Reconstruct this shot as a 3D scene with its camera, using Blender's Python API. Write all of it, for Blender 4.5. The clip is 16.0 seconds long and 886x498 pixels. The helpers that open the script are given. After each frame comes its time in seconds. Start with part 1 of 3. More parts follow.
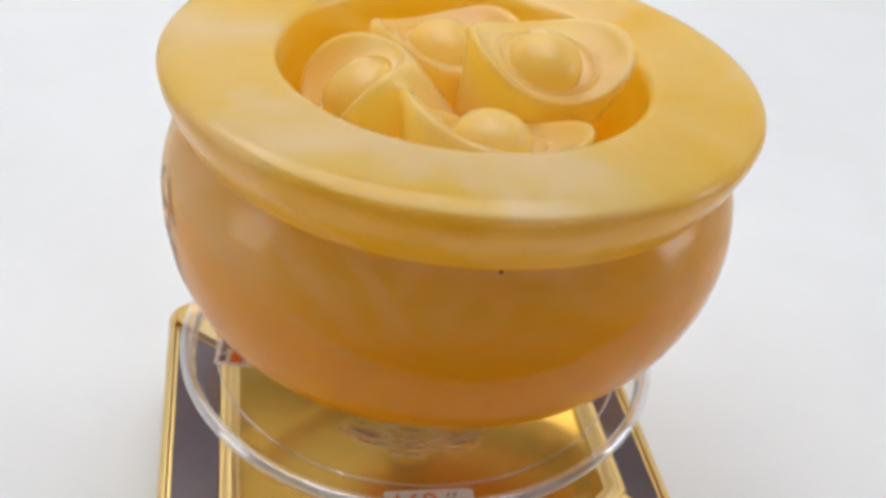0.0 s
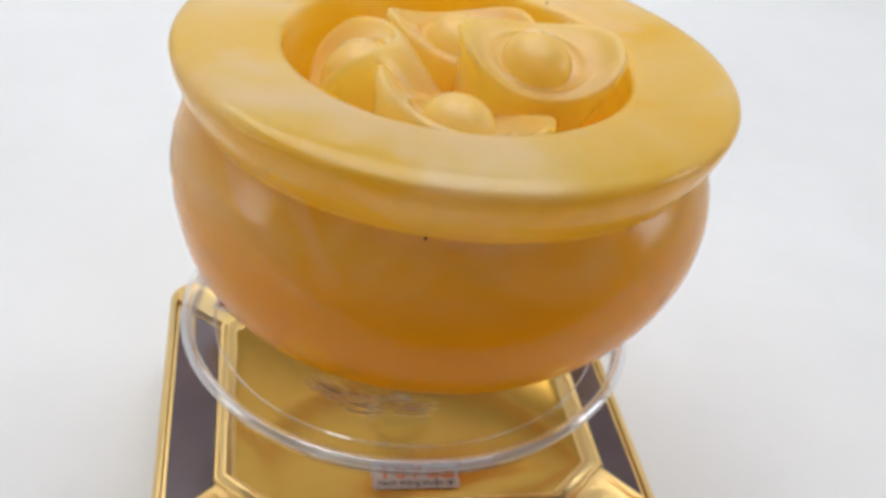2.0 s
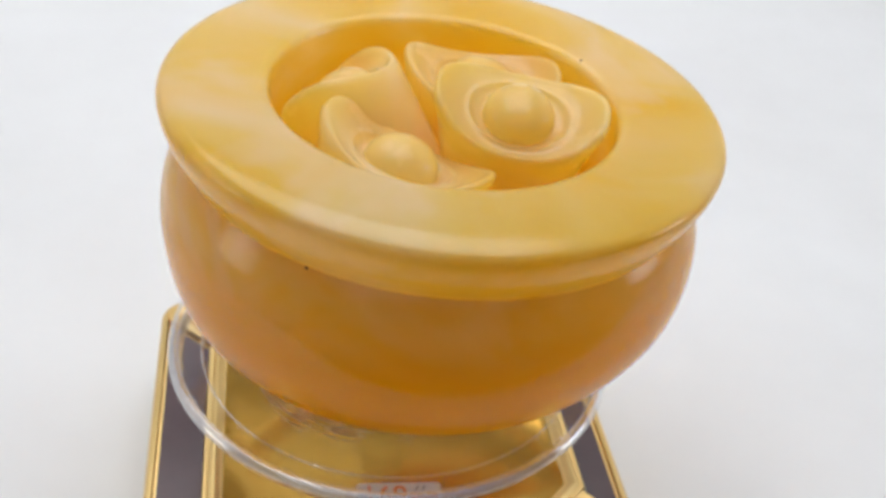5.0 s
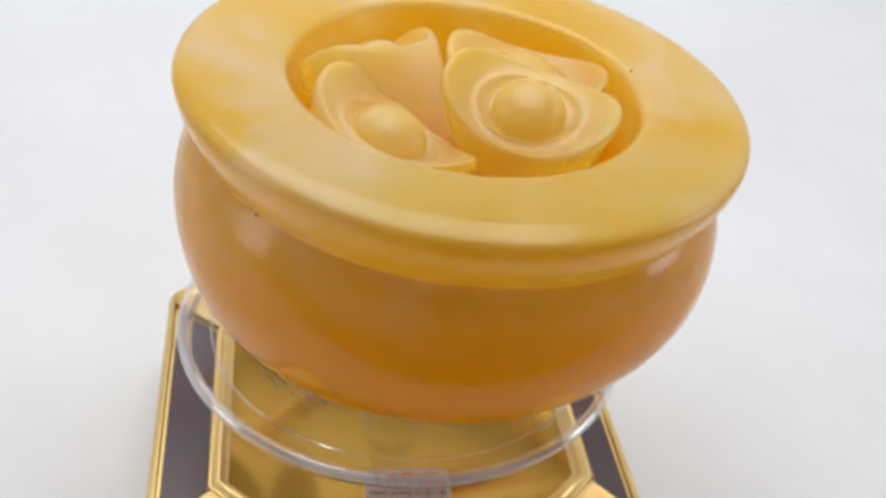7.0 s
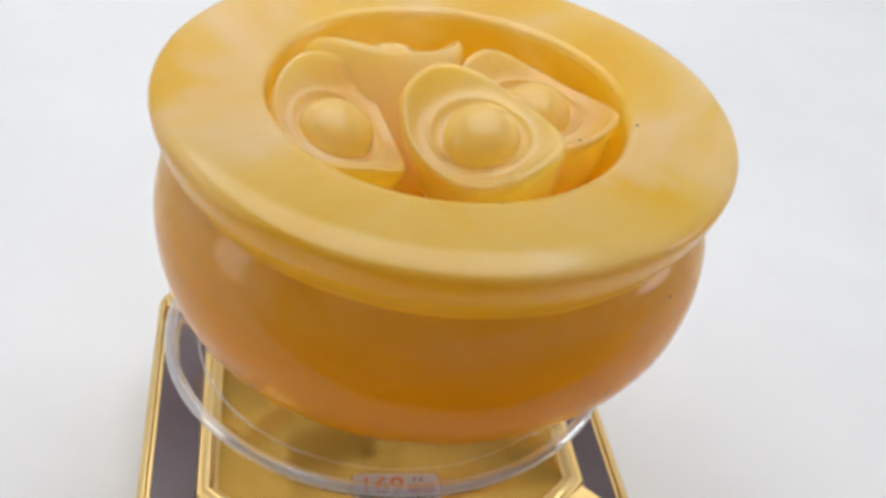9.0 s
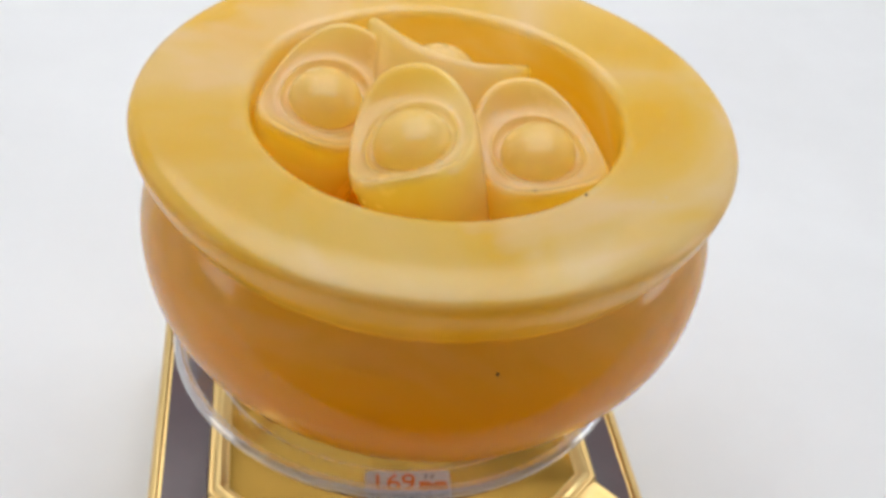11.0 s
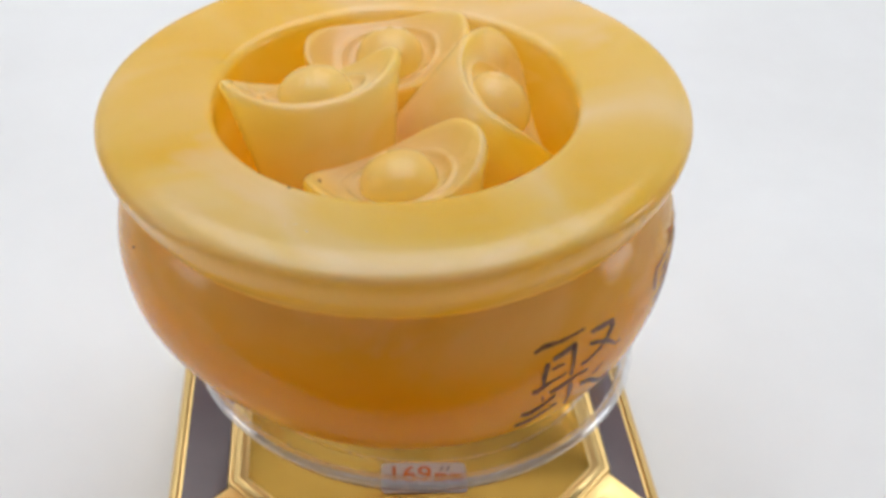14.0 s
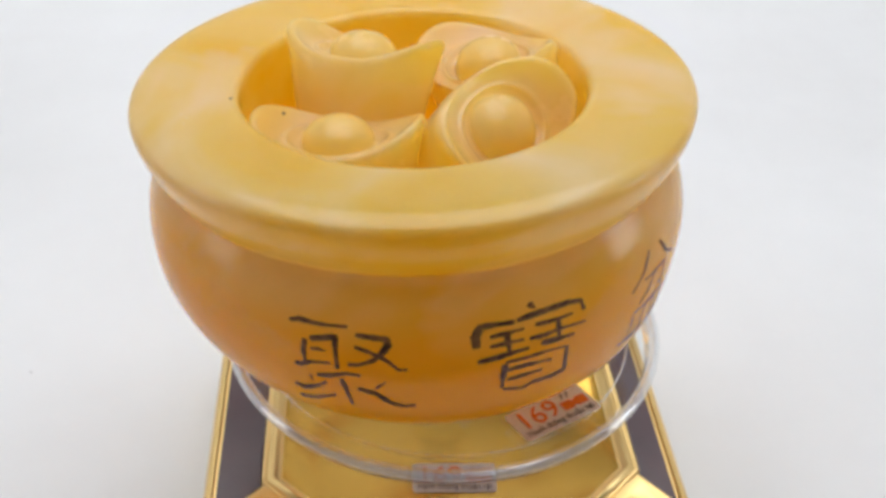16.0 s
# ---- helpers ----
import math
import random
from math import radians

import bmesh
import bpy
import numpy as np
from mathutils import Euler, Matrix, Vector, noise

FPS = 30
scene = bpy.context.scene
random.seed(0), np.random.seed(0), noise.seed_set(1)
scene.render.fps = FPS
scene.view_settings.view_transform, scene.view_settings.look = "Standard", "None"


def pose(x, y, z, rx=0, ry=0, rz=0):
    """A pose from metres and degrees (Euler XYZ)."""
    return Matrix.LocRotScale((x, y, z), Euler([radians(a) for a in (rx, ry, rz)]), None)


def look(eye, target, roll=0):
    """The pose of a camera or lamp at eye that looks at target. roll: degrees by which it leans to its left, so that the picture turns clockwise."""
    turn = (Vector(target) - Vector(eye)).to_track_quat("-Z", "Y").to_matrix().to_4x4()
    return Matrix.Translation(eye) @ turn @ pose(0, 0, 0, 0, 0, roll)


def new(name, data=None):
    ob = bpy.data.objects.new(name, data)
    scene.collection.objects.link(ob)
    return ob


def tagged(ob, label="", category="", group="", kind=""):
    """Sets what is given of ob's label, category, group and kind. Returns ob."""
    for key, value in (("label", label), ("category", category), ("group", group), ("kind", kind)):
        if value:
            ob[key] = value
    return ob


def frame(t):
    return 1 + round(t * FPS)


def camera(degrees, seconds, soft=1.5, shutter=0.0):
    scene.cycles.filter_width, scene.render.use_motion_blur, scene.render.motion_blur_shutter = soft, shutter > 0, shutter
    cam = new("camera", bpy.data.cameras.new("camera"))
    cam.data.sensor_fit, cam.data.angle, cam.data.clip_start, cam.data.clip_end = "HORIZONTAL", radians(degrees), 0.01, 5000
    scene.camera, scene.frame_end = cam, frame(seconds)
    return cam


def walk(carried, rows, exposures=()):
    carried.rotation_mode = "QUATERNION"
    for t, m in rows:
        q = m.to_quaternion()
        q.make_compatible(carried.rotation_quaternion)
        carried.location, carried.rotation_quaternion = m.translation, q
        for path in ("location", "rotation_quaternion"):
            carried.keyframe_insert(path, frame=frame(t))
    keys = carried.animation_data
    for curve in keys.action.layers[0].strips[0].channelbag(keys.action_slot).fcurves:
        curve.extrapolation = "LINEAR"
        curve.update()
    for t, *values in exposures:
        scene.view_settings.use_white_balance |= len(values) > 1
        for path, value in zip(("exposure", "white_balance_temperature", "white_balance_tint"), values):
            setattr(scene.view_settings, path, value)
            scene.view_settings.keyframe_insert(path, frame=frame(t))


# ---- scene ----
cam = camera(43.5, 16.0, soft=3.8)

# camera: seconds, place, yaw, pitch, roll
CAM = [
    (0, -0.0360, -0.1944, 0.2271, -11.64, -34.97, 5.04),
    (0.5, -0.0358, -0.2020, 0.2282, -11.09, -34.47, 5.45),
    (1, -0.0329, -0.2071, 0.2280, -10.87, -34.33, 5.72),
    (1.5, -0.0336, -0.2084, 0.2303, -11.08, -34.71, 5.85),
    (2, -0.0352, -0.2115, 0.2281, -11.39, -34.06, 5.93),
    (2.5, -0.0370, -0.2116, 0.2289, -11.51, -33.92, 6.05),
    (3, -0.0360, -0.2103, 0.2339, -11.68, -33.94, 6.13),
    (3.5, -0.0323, -0.2092, 0.2337, -11.62, -32.87, 5.60),
    (4, -0.0311, -0.2106, 0.2335, -11.18, -33.05, 5.51),
    (4.5, -0.0300, -0.2086, 0.2406, -11.15, -35.07, 5.59),
    (7, -0.0333, -0.2098, 0.2340, -11.15, -34.67, 6.88),
    (7.5, -0.0337, -0.2107, 0.2362, -11.19, -34.72, 6.95),
    (8, -0.0320, -0.2095, 0.2377, -11.35, -34.73, 7.01),
    (8.5, -0.0311, -0.2068, 0.2365, -11.15, -35.18, 6.75),
    (9, -0.0304, -0.2063, 0.2381, -11.28, -35.51, 6.73),
    (9.5, -0.0310, -0.2053, 0.2419, -11.45, -36.04, 6.59),
    (12, -0.0253, -0.1993, 0.2417, -9.56, -37.28, 5.30),
    (12.5, -0.0230, -0.2029, 0.2429, -8.73, -37.17, 5.08),
    (13, -0.0238, -0.2061, 0.2429, -8.75, -37.25, 4.75),
    (13.5, -0.0233, -0.2068, 0.2444, -8.40, -37.06, 4.43),
    (14, -0.0218, -0.2058, 0.2440, -7.64, -37.26, 3.87),
    (14.5, -0.0226, -0.2069, 0.2419, -7.46, -36.91, 3.66),
    (15, -0.0202, -0.2092, 0.2406, -6.25, -36.41, 2.97),
    (15.5, -0.0184, -0.2125, 0.2420, -5.30, -36.20, 2.38),
    (16, -0.0206, -0.2148, 0.2407, -5.22, -35.59, 2.10),
]
# turn of the clear dish and all that stands on it, in degrees
TURN = [(0, 0.0), (0.5, -2.2), (1, -4.7), (1.5, -8.0), (2, -11.3), (2.5, -14.5), (3, -17.9), (3.5, -21.0), (4, -24.0), (4.5, -27.7), (7, -48.3), (7.5, -53.5), (8, -60.1), (8.5, -66.9), (9, -74.4), (9.5, -82.9), (12, -134.9), (12.5, -145.9), (13, -157.4), (13.5, -170.7), (14, -183.0), (14.5, -191.9), (15, -204.8), (15.5, -216.6), (16, -230.1)]


def aim(x, y, z, yaw, pitch, roll):
    a, b = radians(yaw), radians(pitch)
    way = Vector((-math.sin(a) * math.cos(b), math.cos(a) * math.cos(b), math.sin(b)))
    return look((x, y, z), Vector((x, y, z)) + way, roll)


walk(cam, [(t, aim(*row)) for t, *row in CAM], [(0, 0.0), (16, 0.0)])

# ---- light ----
SUN_ELEV, SUN_TURN = 48.0, 35.0
world = bpy.data.worlds.new("sky")
scene.world = world
world.use_nodes = True
wn, wl = world.node_tree.nodes, world.node_tree.links
sky = wn.new("ShaderNodeTexSky")
sky.sky_type, sky.sun_disc = "NISHITA", False
sky.sun_elevation, sky.sun_rotation = radians(SUN_ELEV), radians(SUN_TURN)
wl.new(sky.outputs[0], wn["Background"].inputs[0])
wn["Background"].inputs[1].default_value = 0.1


def unseen_light(name, place, target, w, h, power, colour):
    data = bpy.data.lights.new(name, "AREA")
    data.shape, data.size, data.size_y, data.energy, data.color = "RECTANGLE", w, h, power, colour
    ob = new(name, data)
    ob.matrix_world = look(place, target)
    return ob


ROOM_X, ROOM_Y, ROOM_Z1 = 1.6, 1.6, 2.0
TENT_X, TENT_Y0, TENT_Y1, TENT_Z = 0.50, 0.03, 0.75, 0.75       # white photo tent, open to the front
FILL_S = dict(x0=-1.3, x1=1.3, z0=0.95, z1=1.80)                  # wide high opening behind the camera, added only to let fill light in
# unseen fill lamp, added to brighten the sticker and the pot's front
unseen_light("unseen_light", (0, -ROOM_Y - 0.05, 1.375), (0, 0, 0.9), 2.6, 0.85, 1.5, (0.98, 0.98, 1.0))
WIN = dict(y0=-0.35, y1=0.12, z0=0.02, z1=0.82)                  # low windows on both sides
# unseen tent lamp, lengthened forwards to brighten the rim and front belly
unseen_light("tent_lamp", (0, 0.22, TENT_Z - 0.03), (0, 0.22, 0), 0.62, 0.80, 4.7, (0.95, 0.97, 1.0))
unseen_light("unseen_light", (-ROOM_X - 0.05, -0.115, 0.42), (0, -0.115, 0.40), 0.47, 0.80, 2.7, (1.0, 0.97, 0.94))
unseen_light("unseen_light", (ROOM_X + 0.05, -0.115, 0.42), (0, -0.115, 0.40), 0.47, 0.80, 4.4, (0.90, 0.95, 1.0))


# ---- materials ----
def material(name, base=(0.8, 0.8, 0.8), rough=0.5, metal=0.0, **more):
    m = bpy.data.materials.new(name)
    m.use_nodes = True
    b = m.node_tree.nodes["Principled BSDF"]
    b.inputs["Base Color"].default_value = (*base, 1)
    b.inputs["Roughness"].default_value = rough
    b.inputs["Metallic"].default_value = metal
    for key, value in more.items():
        b.inputs[key.replace("_", " ")].default_value = value
    return m


def node(m, kind, **sets):
    n = m.node_tree.nodes.new(kind)
    for key, value in sets.items():
        n.inputs[key.replace("_", " ")].default_value = value
    return n


def link(m, a, b):
    m.node_tree.links.new(a, b)


def noise_at(m, scale, detail=4.0, rough=0.55, distort=0.0, stretch=(1, 1, 1)):
    co = m.node_tree.nodes.new("ShaderNodeTexCoord")
    mp = node(m, "ShaderNodeMapping", Scale=stretch)
    n = node(m, "ShaderNodeTexNoise", Scale=scale, Detail=detail, Roughness=rough, Distortion=distort)
    link(m, co.outputs["Object"], mp.inputs["Vector"])
    link(m, mp.outputs[0], n.inputs["Vector"])
    return n


def ramp(m, source, stops):
    r = m.node_tree.nodes.new("ShaderNodeValToRGB")
    els = r.color_ramp.elements
    while len(els) < len(stops):
        els.new(0.5)
    for e, (p, c) in zip(els, stops):
        e.position, e.color = p, (*c, 1)
    link(m, source, r.inputs["Fac"])
    return r


def mix(m, fac, a, b, kind="MIX"):
    x = m.node_tree.nodes.new("ShaderNodeMix")
    x.data_type, x.blend_type = "RGBA", kind
    for value, socket in ((fac, x.inputs[0]), (a, x.inputs[6]), (b, x.inputs[7])):
        if hasattr(value, "links"):
            link(m, value, socket)
        elif isinstance(value, tuple):
            socket.default_value = (*value, 1)
        else:
            socket.default_value = value
    return x.outputs[2]


def bump(m, source, strength, distance):
    b = node(m, "ShaderNodeBump", Strength=strength, Distance=distance)
    link(m, source, b.inputs["Height"])
    link(m, b.outputs[0], m.node_tree.nodes["Principled BSDF"].inputs["Normal"])


def schlick(m, low, high):
    """Mirror share of a polished face: low head on, rising to high at grazing angles."""
    face = node(m, "ShaderNodeLayerWeight", Blend=0.5)
    steep = m.node_tree.nodes.new("ShaderNodeMath")
    steep.operation = "POWER"
    link(m, face.outputs["Facing"], steep.inputs[0])
    steep.inputs[1].default_value = 5.0
    amount = m.node_tree.nodes.new("ShaderNodeMapRange")
    link(m, steep.outputs[0], amount.inputs[0])
    amount.inputs[3].default_value, amount.inputs[4].default_value = low, high
    return amount.outputs[0]


def stone(name, deep, mid, pale, vein, rough, through_share, seeping, amber=None):
    """Polished translucent honey onyx with cloudy bands and pale veins; a share of the light passes through its skin.
    amber: two deeper colours for the part below a height, and that height."""
    m = material(name, mid, rough, IOR=1.5)
    p = m.node_tree.nodes["Principled BSDF"]
    cloud = noise_at(m, 22, 3, 0.5, 0.8, (1, 1, 1.6))
    col = ramp(m, cloud.outputs[0], [(0.34, deep), (0.48, mid), (0.66, pale)]).outputs[0]
    fine = noise_at(m, 160, 5, 0.6, 0.4)
    col = mix(m, 0.06, col, ramp(m, fine.outputs[0], [(0.35, deep), (0.7, pale)]).outputs[0])
    vn = noise_at(m, 13, 4, 0.5, 1.6, (1, 0.6, 1.2))
    band = ramp(m, vn.outputs[0], [(0.53, (0, 0, 0)), (0.575, (1, 1, 1)), (0.60, (0.9, 0.9, 0.9)), (0.66, (0, 0, 0))])
    k = m.node_tree.nodes.new("ShaderNodeMath")
    k.operation = "MULTIPLY"
    link(m, band.outputs[0], k.inputs[0])
    k.inputs[1].default_value = vein
    col = mix(m, k.outputs[0], col, (1.0, 0.86, 0.50))
    # under the given height the colour turns softly to the amber pair
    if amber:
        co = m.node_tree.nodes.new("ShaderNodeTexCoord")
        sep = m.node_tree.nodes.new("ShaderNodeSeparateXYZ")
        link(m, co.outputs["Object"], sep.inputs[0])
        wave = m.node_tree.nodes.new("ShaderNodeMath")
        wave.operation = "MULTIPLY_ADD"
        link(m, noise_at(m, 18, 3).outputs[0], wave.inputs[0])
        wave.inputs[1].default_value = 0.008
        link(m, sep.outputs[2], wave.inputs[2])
        by_height = m.node_tree.nodes.new("ShaderNodeMapRange")
        by_height.interpolation_type = "SMOOTHSTEP"
        link(m, wave.outputs[0], by_height.inputs[0])
        by_height.inputs[1].default_value, by_height.inputs[2].default_value = amber[2] - 0.012, amber[2] + 0.007
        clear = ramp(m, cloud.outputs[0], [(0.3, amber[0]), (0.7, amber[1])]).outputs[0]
        col = mix(m, by_height.outputs[0], clear, col)
    link(m, col, p.inputs["Base Color"])
    # light that seeps through the stone
    seep = m.node_tree.nodes.new("ShaderNodeBsdfTranslucent")
    link(m, mix(m, 0.55, col, seeping), seep.inputs[0])
    both = m.node_tree.nodes.new("ShaderNodeMixShader")
    both.inputs[0].default_value = through_share
    link(m, p.outputs[0], both.inputs[1])
    link(m, seep.outputs[0], both.inputs[2])
    # polish: a clear gloss that grows towards grazing angles
    p.inputs["Specular IOR Level"].default_value = 0.0
    shine = m.node_tree.nodes.new("ShaderNodeBsdfGlossy")
    shine.inputs[0].default_value = (1, 1, 1, 1)
    top = m.node_tree.nodes.new("ShaderNodeMixShader")
    link(m, schlick(m, 0.036, 0.65), top.inputs[0])
    link(m, both.outputs[0], top.inputs[1])
    link(m, shine.outputs[0], top.inputs[2])
    link(m, top.outputs[0], m.node_tree.nodes["Material Output"].inputs["Surface"])
    rr = ramp(m, noise_at(m, 60, 4).outputs[0], [(0.3, (rough * 0.75,) * 3), (0.75, (rough * 1.3,) * 3)])
    link(m, rr.outputs[0], shine.inputs["Roughness"])
    bump(m, noise_at(m, 90, 3).outputs[0], 0.05, 0.0006)
    return m


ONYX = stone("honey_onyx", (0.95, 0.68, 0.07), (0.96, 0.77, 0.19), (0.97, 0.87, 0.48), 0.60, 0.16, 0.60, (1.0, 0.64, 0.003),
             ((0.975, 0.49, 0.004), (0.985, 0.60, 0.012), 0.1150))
ONYX_PALE = stone("pale_honey_onyx", (0.96, 0.77, 0.21), (0.97, 0.83, 0.33), (0.98, 0.89, 0.50), 0.50, 0.24, 0.66, (1.0, 0.76, 0.06))
CHIP = material("pale_chip", (0.90, 0.80, 0.55), 0.4)
SPECK = material("dark_inclusion", (0.05, 0.03, 0.02), 0.5)
INK = material("brown_engraving_paint", (0.15, 0.085, 0.035), 0.45)
link(INK, ramp(INK, noise_at(INK, 420, 3).outputs[0], [(0.38, (0.10, 0.045, 0.016)), (0.62, (0.34, 0.17, 0.055))]).outputs[0],
     INK.node_tree.nodes["Principled BSDF"].inputs["Base Color"])


def brushed_gold(name, rough, a=(0.79, 0.55, 0.21), b=(0.84, 0.60, 0.26)):
    m = material(name, (0.80, 0.56, 0.21), rough, 1.0)
    p = m.node_tree.nodes["Principled BSDF"]
    n = noise_at(m, 40, 4, 0.6)
    link(m, ramp(m, n.outputs[0], [(0.3, a), (0.7, b)]).outputs[0], p.inputs["Base Color"])
    g = noise_at(m, 500, 3, 0.6)
    link(m, ramp(m, g.outputs[0], [(0.3, (rough,) * 3), (0.75, (rough + 0.02,) * 3)]).outputs[0], p.inputs["Roughness"])
    return m


GOLD = brushed_gold("satin_gold", 0.29)
# same gold, smoother; its colour is browned to carry the pot's dark reflection
GOLD_PLATE_BROWNED = brushed_gold("polished_gold_browned", 0.10, (0.54, 0.30, 0.055), (0.60, 0.345, 0.070))


def cell_glass():
    m = material("dark_solar_cell", (0.045, 0.028, 0.036), 0.22, IOR=1.55)
    p = m.node_tree.nodes["Principled BSDF"]
    n = noise_at(m, 30, 4, 0.6)
    link(m, ramp(m, n.outputs[0], [(0.3, (0.078, 0.042, 0.050)), (0.7, (0.102, 0.058, 0.067))]).outputs[0], p.inputs["Base Color"])
    bump(m, noise_at(m, 300, 2).outputs[0], 0.03, 0.0002)
    return m


CELL = cell_glass()


def clear_plastic(name, gloss, glint_white, rough):
    """Thin clear acrylic: see-through, with a mirror film and a share of white for painted glints."""
    m = bpy.data.materials.new(name)
    m.use_nodes = True
    nt = m.node_tree
    nt.nodes.remove(nt.nodes["Principled BSDF"])
    clear = nt.nodes.new("ShaderNodeBsdfTransparent")
    clear.inputs[0].default_value = (0.97, 0.98, 0.98, 1)
    white = nt.nodes.new("ShaderNodeBsdfDiffuse")
    white.inputs[0].default_value = (0.85, 0.86, 0.88, 1)
    shine = nt.nodes.new("ShaderNodeBsdfGlossy")
    shine.inputs[0].default_value, shine.inputs[1].default_value = (1, 1, 1, 1), rough
    body = nt.nodes.new("ShaderNodeMixShader")
    body.inputs[0].default_value = glint_white
    link(m, clear.outputs[0], body.inputs[1])
    link(m, white.outputs[0], body.inputs[2])
    top = nt.nodes.new("ShaderNodeMixShader")
    link(m, schlick(m, gloss, 0.96), top.inputs[0])
    link(m, body.outputs[0], top.inputs[1])
    link(m, shine.outputs[0], top.inputs[2])
    link(m, top.outputs[0], nt.nodes["Material Output"].inputs["Surface"])
    return m


ACRYLIC = clear_plastic("clear_acrylic", 0.042, 0.0, 0.03)
# white mixed into the lip stands in for bright reflections along it
LIP = clear_plastic("clear_acrylic_lip", 0.34, 0.13, 0.06)
BLACK = material("black_plastic", (0.03, 0.03, 0.03), 0.4)
STEEL = material("worn_white_scratch", (0.80, 0.74, 0.66), 0.35, 0.0)
PAPER = material("white_sticker_film", (0.88, 0.88, 0.87), 0.35)
ORANGE = material("orange_print", (0.85, 0.20, 0.02), 0.4)
GREYINK = material("grey_print", (0.16, 0.16, 0.18), 0.5)


def cloth_white():
    m = material("white_cloth", (0.80, 0.80, 0.80), 0.85)
    p = m.node_tree.nodes["Principled BSDF"]
    n = noise_at(m, 6, 5, 0.6)
    link(m, ramp(m, n.outputs[0], [(0.3, (0.76, 0.755, 0.75)), (0.7, (0.83, 0.83, 0.83))]).outputs[0], p.inputs["Base Color"])
    bump(m, noise_at(m, 900, 3, 0.7).outputs[0], 0.15, 0.0004)
    return m


CLOTH = cloth_white()
WALL = material("grey_wall_paint", (0.42, 0.41, 0.40), 0.7)
link(WALL, ramp(WALL, noise_at(WALL, 5, 5).outputs[0], [(0.3, (0.40, 0.39, 0.38)), (0.7, (0.45, 0.44, 0.43))]).outputs[0],
     WALL.node_tree.nodes["Principled BSDF"].inputs["Base Color"])


# unseen floor, dark so that little light bounces onto the pot's front
FLOOR = material("dark_grey_floor", (0.12, 0.11, 0.10), 0.6)
link(FLOOR, ramp(FLOOR, noise_at(FLOOR, 9, 5).outputs[0], [(0.3, (0.10, 0.09, 0.08)), (0.7, (0.15, 0.14, 0.13))]).outputs[0],
     FLOOR.node_tree.nodes["Principled BSDF"].inputs["Base Color"])


# ---- builders ----
def mesh_of(name, bm, *materials, smooth=True):
    me = bpy.data.meshes.new(name)
    bmesh.ops.recalc_face_normals(bm, faces=bm.faces)
    bm.to_mesh(me)
    bm.free()
    for m in materials:
        me.materials.append(m)
    for f in me.polygons:
        f.use_smooth = smooth
    if smooth:
        me.set_sharp_from_angle(angle=radians(38))
    return me


def part(name, bm, mats, parent=None, label="", smooth=True):
    mats = mats if isinstance(mats, (list, tuple)) else [mats]
    ob = new(name, mesh_of(name, bm, *mats, smooth=smooth))
    if parent:
        ob.parent = parent
    return tagged(ob, label)


def lathe(profile, n=128, closed=False):
    """A body of revolution from (radius, height) pairs."""
    bm = bmesh.new()
    rings = []
    for r, z in profile:
        if r < 1e-6:
            rings.append([bm.verts.new((0, 0, z))])
        else:
            rings.append([bm.verts.new((r * math.cos(2 * math.pi * k / n), r * math.sin(2 * math.pi * k / n), z)) for k in range(n)])
    pairs = list(zip(rings, rings[1:])) + ([(rings[-1], rings[0])] if closed else [])
    for a, b in pairs:
        for k in range(n):
            q = [a[k % len(a)], a[(k + 1) % len(a)], b[(k + 1) % len(b)], b[k % len(b)]]
            q = list(dict.fromkeys(q))
            if len(q) > 2:
                bm.faces.new(q)
    return bm


def curve_through(points, steps=8):
    """Catmull-Rom through (radius, height) pairs."""
    out = []
    p = [points[0]] + list(points) + [points[-1]]
    for i in range(1, len(p) - 2):
        for s in range(steps):
            t = s / steps
            out.append(tuple(0.5 * (2 * b + (c - a) * t + (2 * a - 5 * b + 4 * c - d) * t * t + (3 * b - a - 3 * c + d) * t ** 3)
                             for a, b, c, d in zip(p[i - 1], p[i], p[i + 1], p[i + 2])))
    return out + [points[-1]]


def box(bm, x0, x1, y0, y1, z0, z1, mat=0):
    v = [bm.verts.new((x, y, z)) for x in (x0, x1) for y in (y0, y1) for z in (z0, z1)]
    for idx in ((0, 1, 3, 2), (4, 6, 7, 5), (0, 4, 5, 1), (2, 3, 7, 6), (0, 2, 6, 4), (1, 5, 7, 3)):
        bm.faces.new([v[i] for i in idx]).material_index = mat
    return bm


def bevelled(bm, width, segments=2):
    bmesh.ops.bevel(bm, geom=bm.edges[:], offset=width, segments=segments, affect="EDGES", profile=0.5)
    return bm


def prism(bm, outline, z0, z1, mat=0):
    lo = [bm.verts.new((x, y, z0)) for x, y in outline]
    hi = [bm.verts.new((x, y, z1)) for x, y in outline]
    faces = [bm.faces.new(hi), bm.faces.new(lo[::-1])]
    n = len(lo)
    for k in range(n):
        faces.append(bm.faces.new((lo[k], lo[(k + 1) % n], hi[(k + 1) % n], hi[k])))
    for f in faces:
        f.material_index = mat
    return bm


def rounded_rect(x0, x1, y0, y1, r, n=8):
    out = []
    for cx, cy, a in ((x1 - r, y1 - r, 0), (x0 + r, y1 - r, 90), (x0 + r, y0 + r, 180), (x1 - r, y0 + r, 270)):
        out += [(cx + r * math.cos(radians(a + 90 * k / n)), cy + r * math.sin(radians(a + 90 * k / n))) for k in range(n + 1)]
    return out


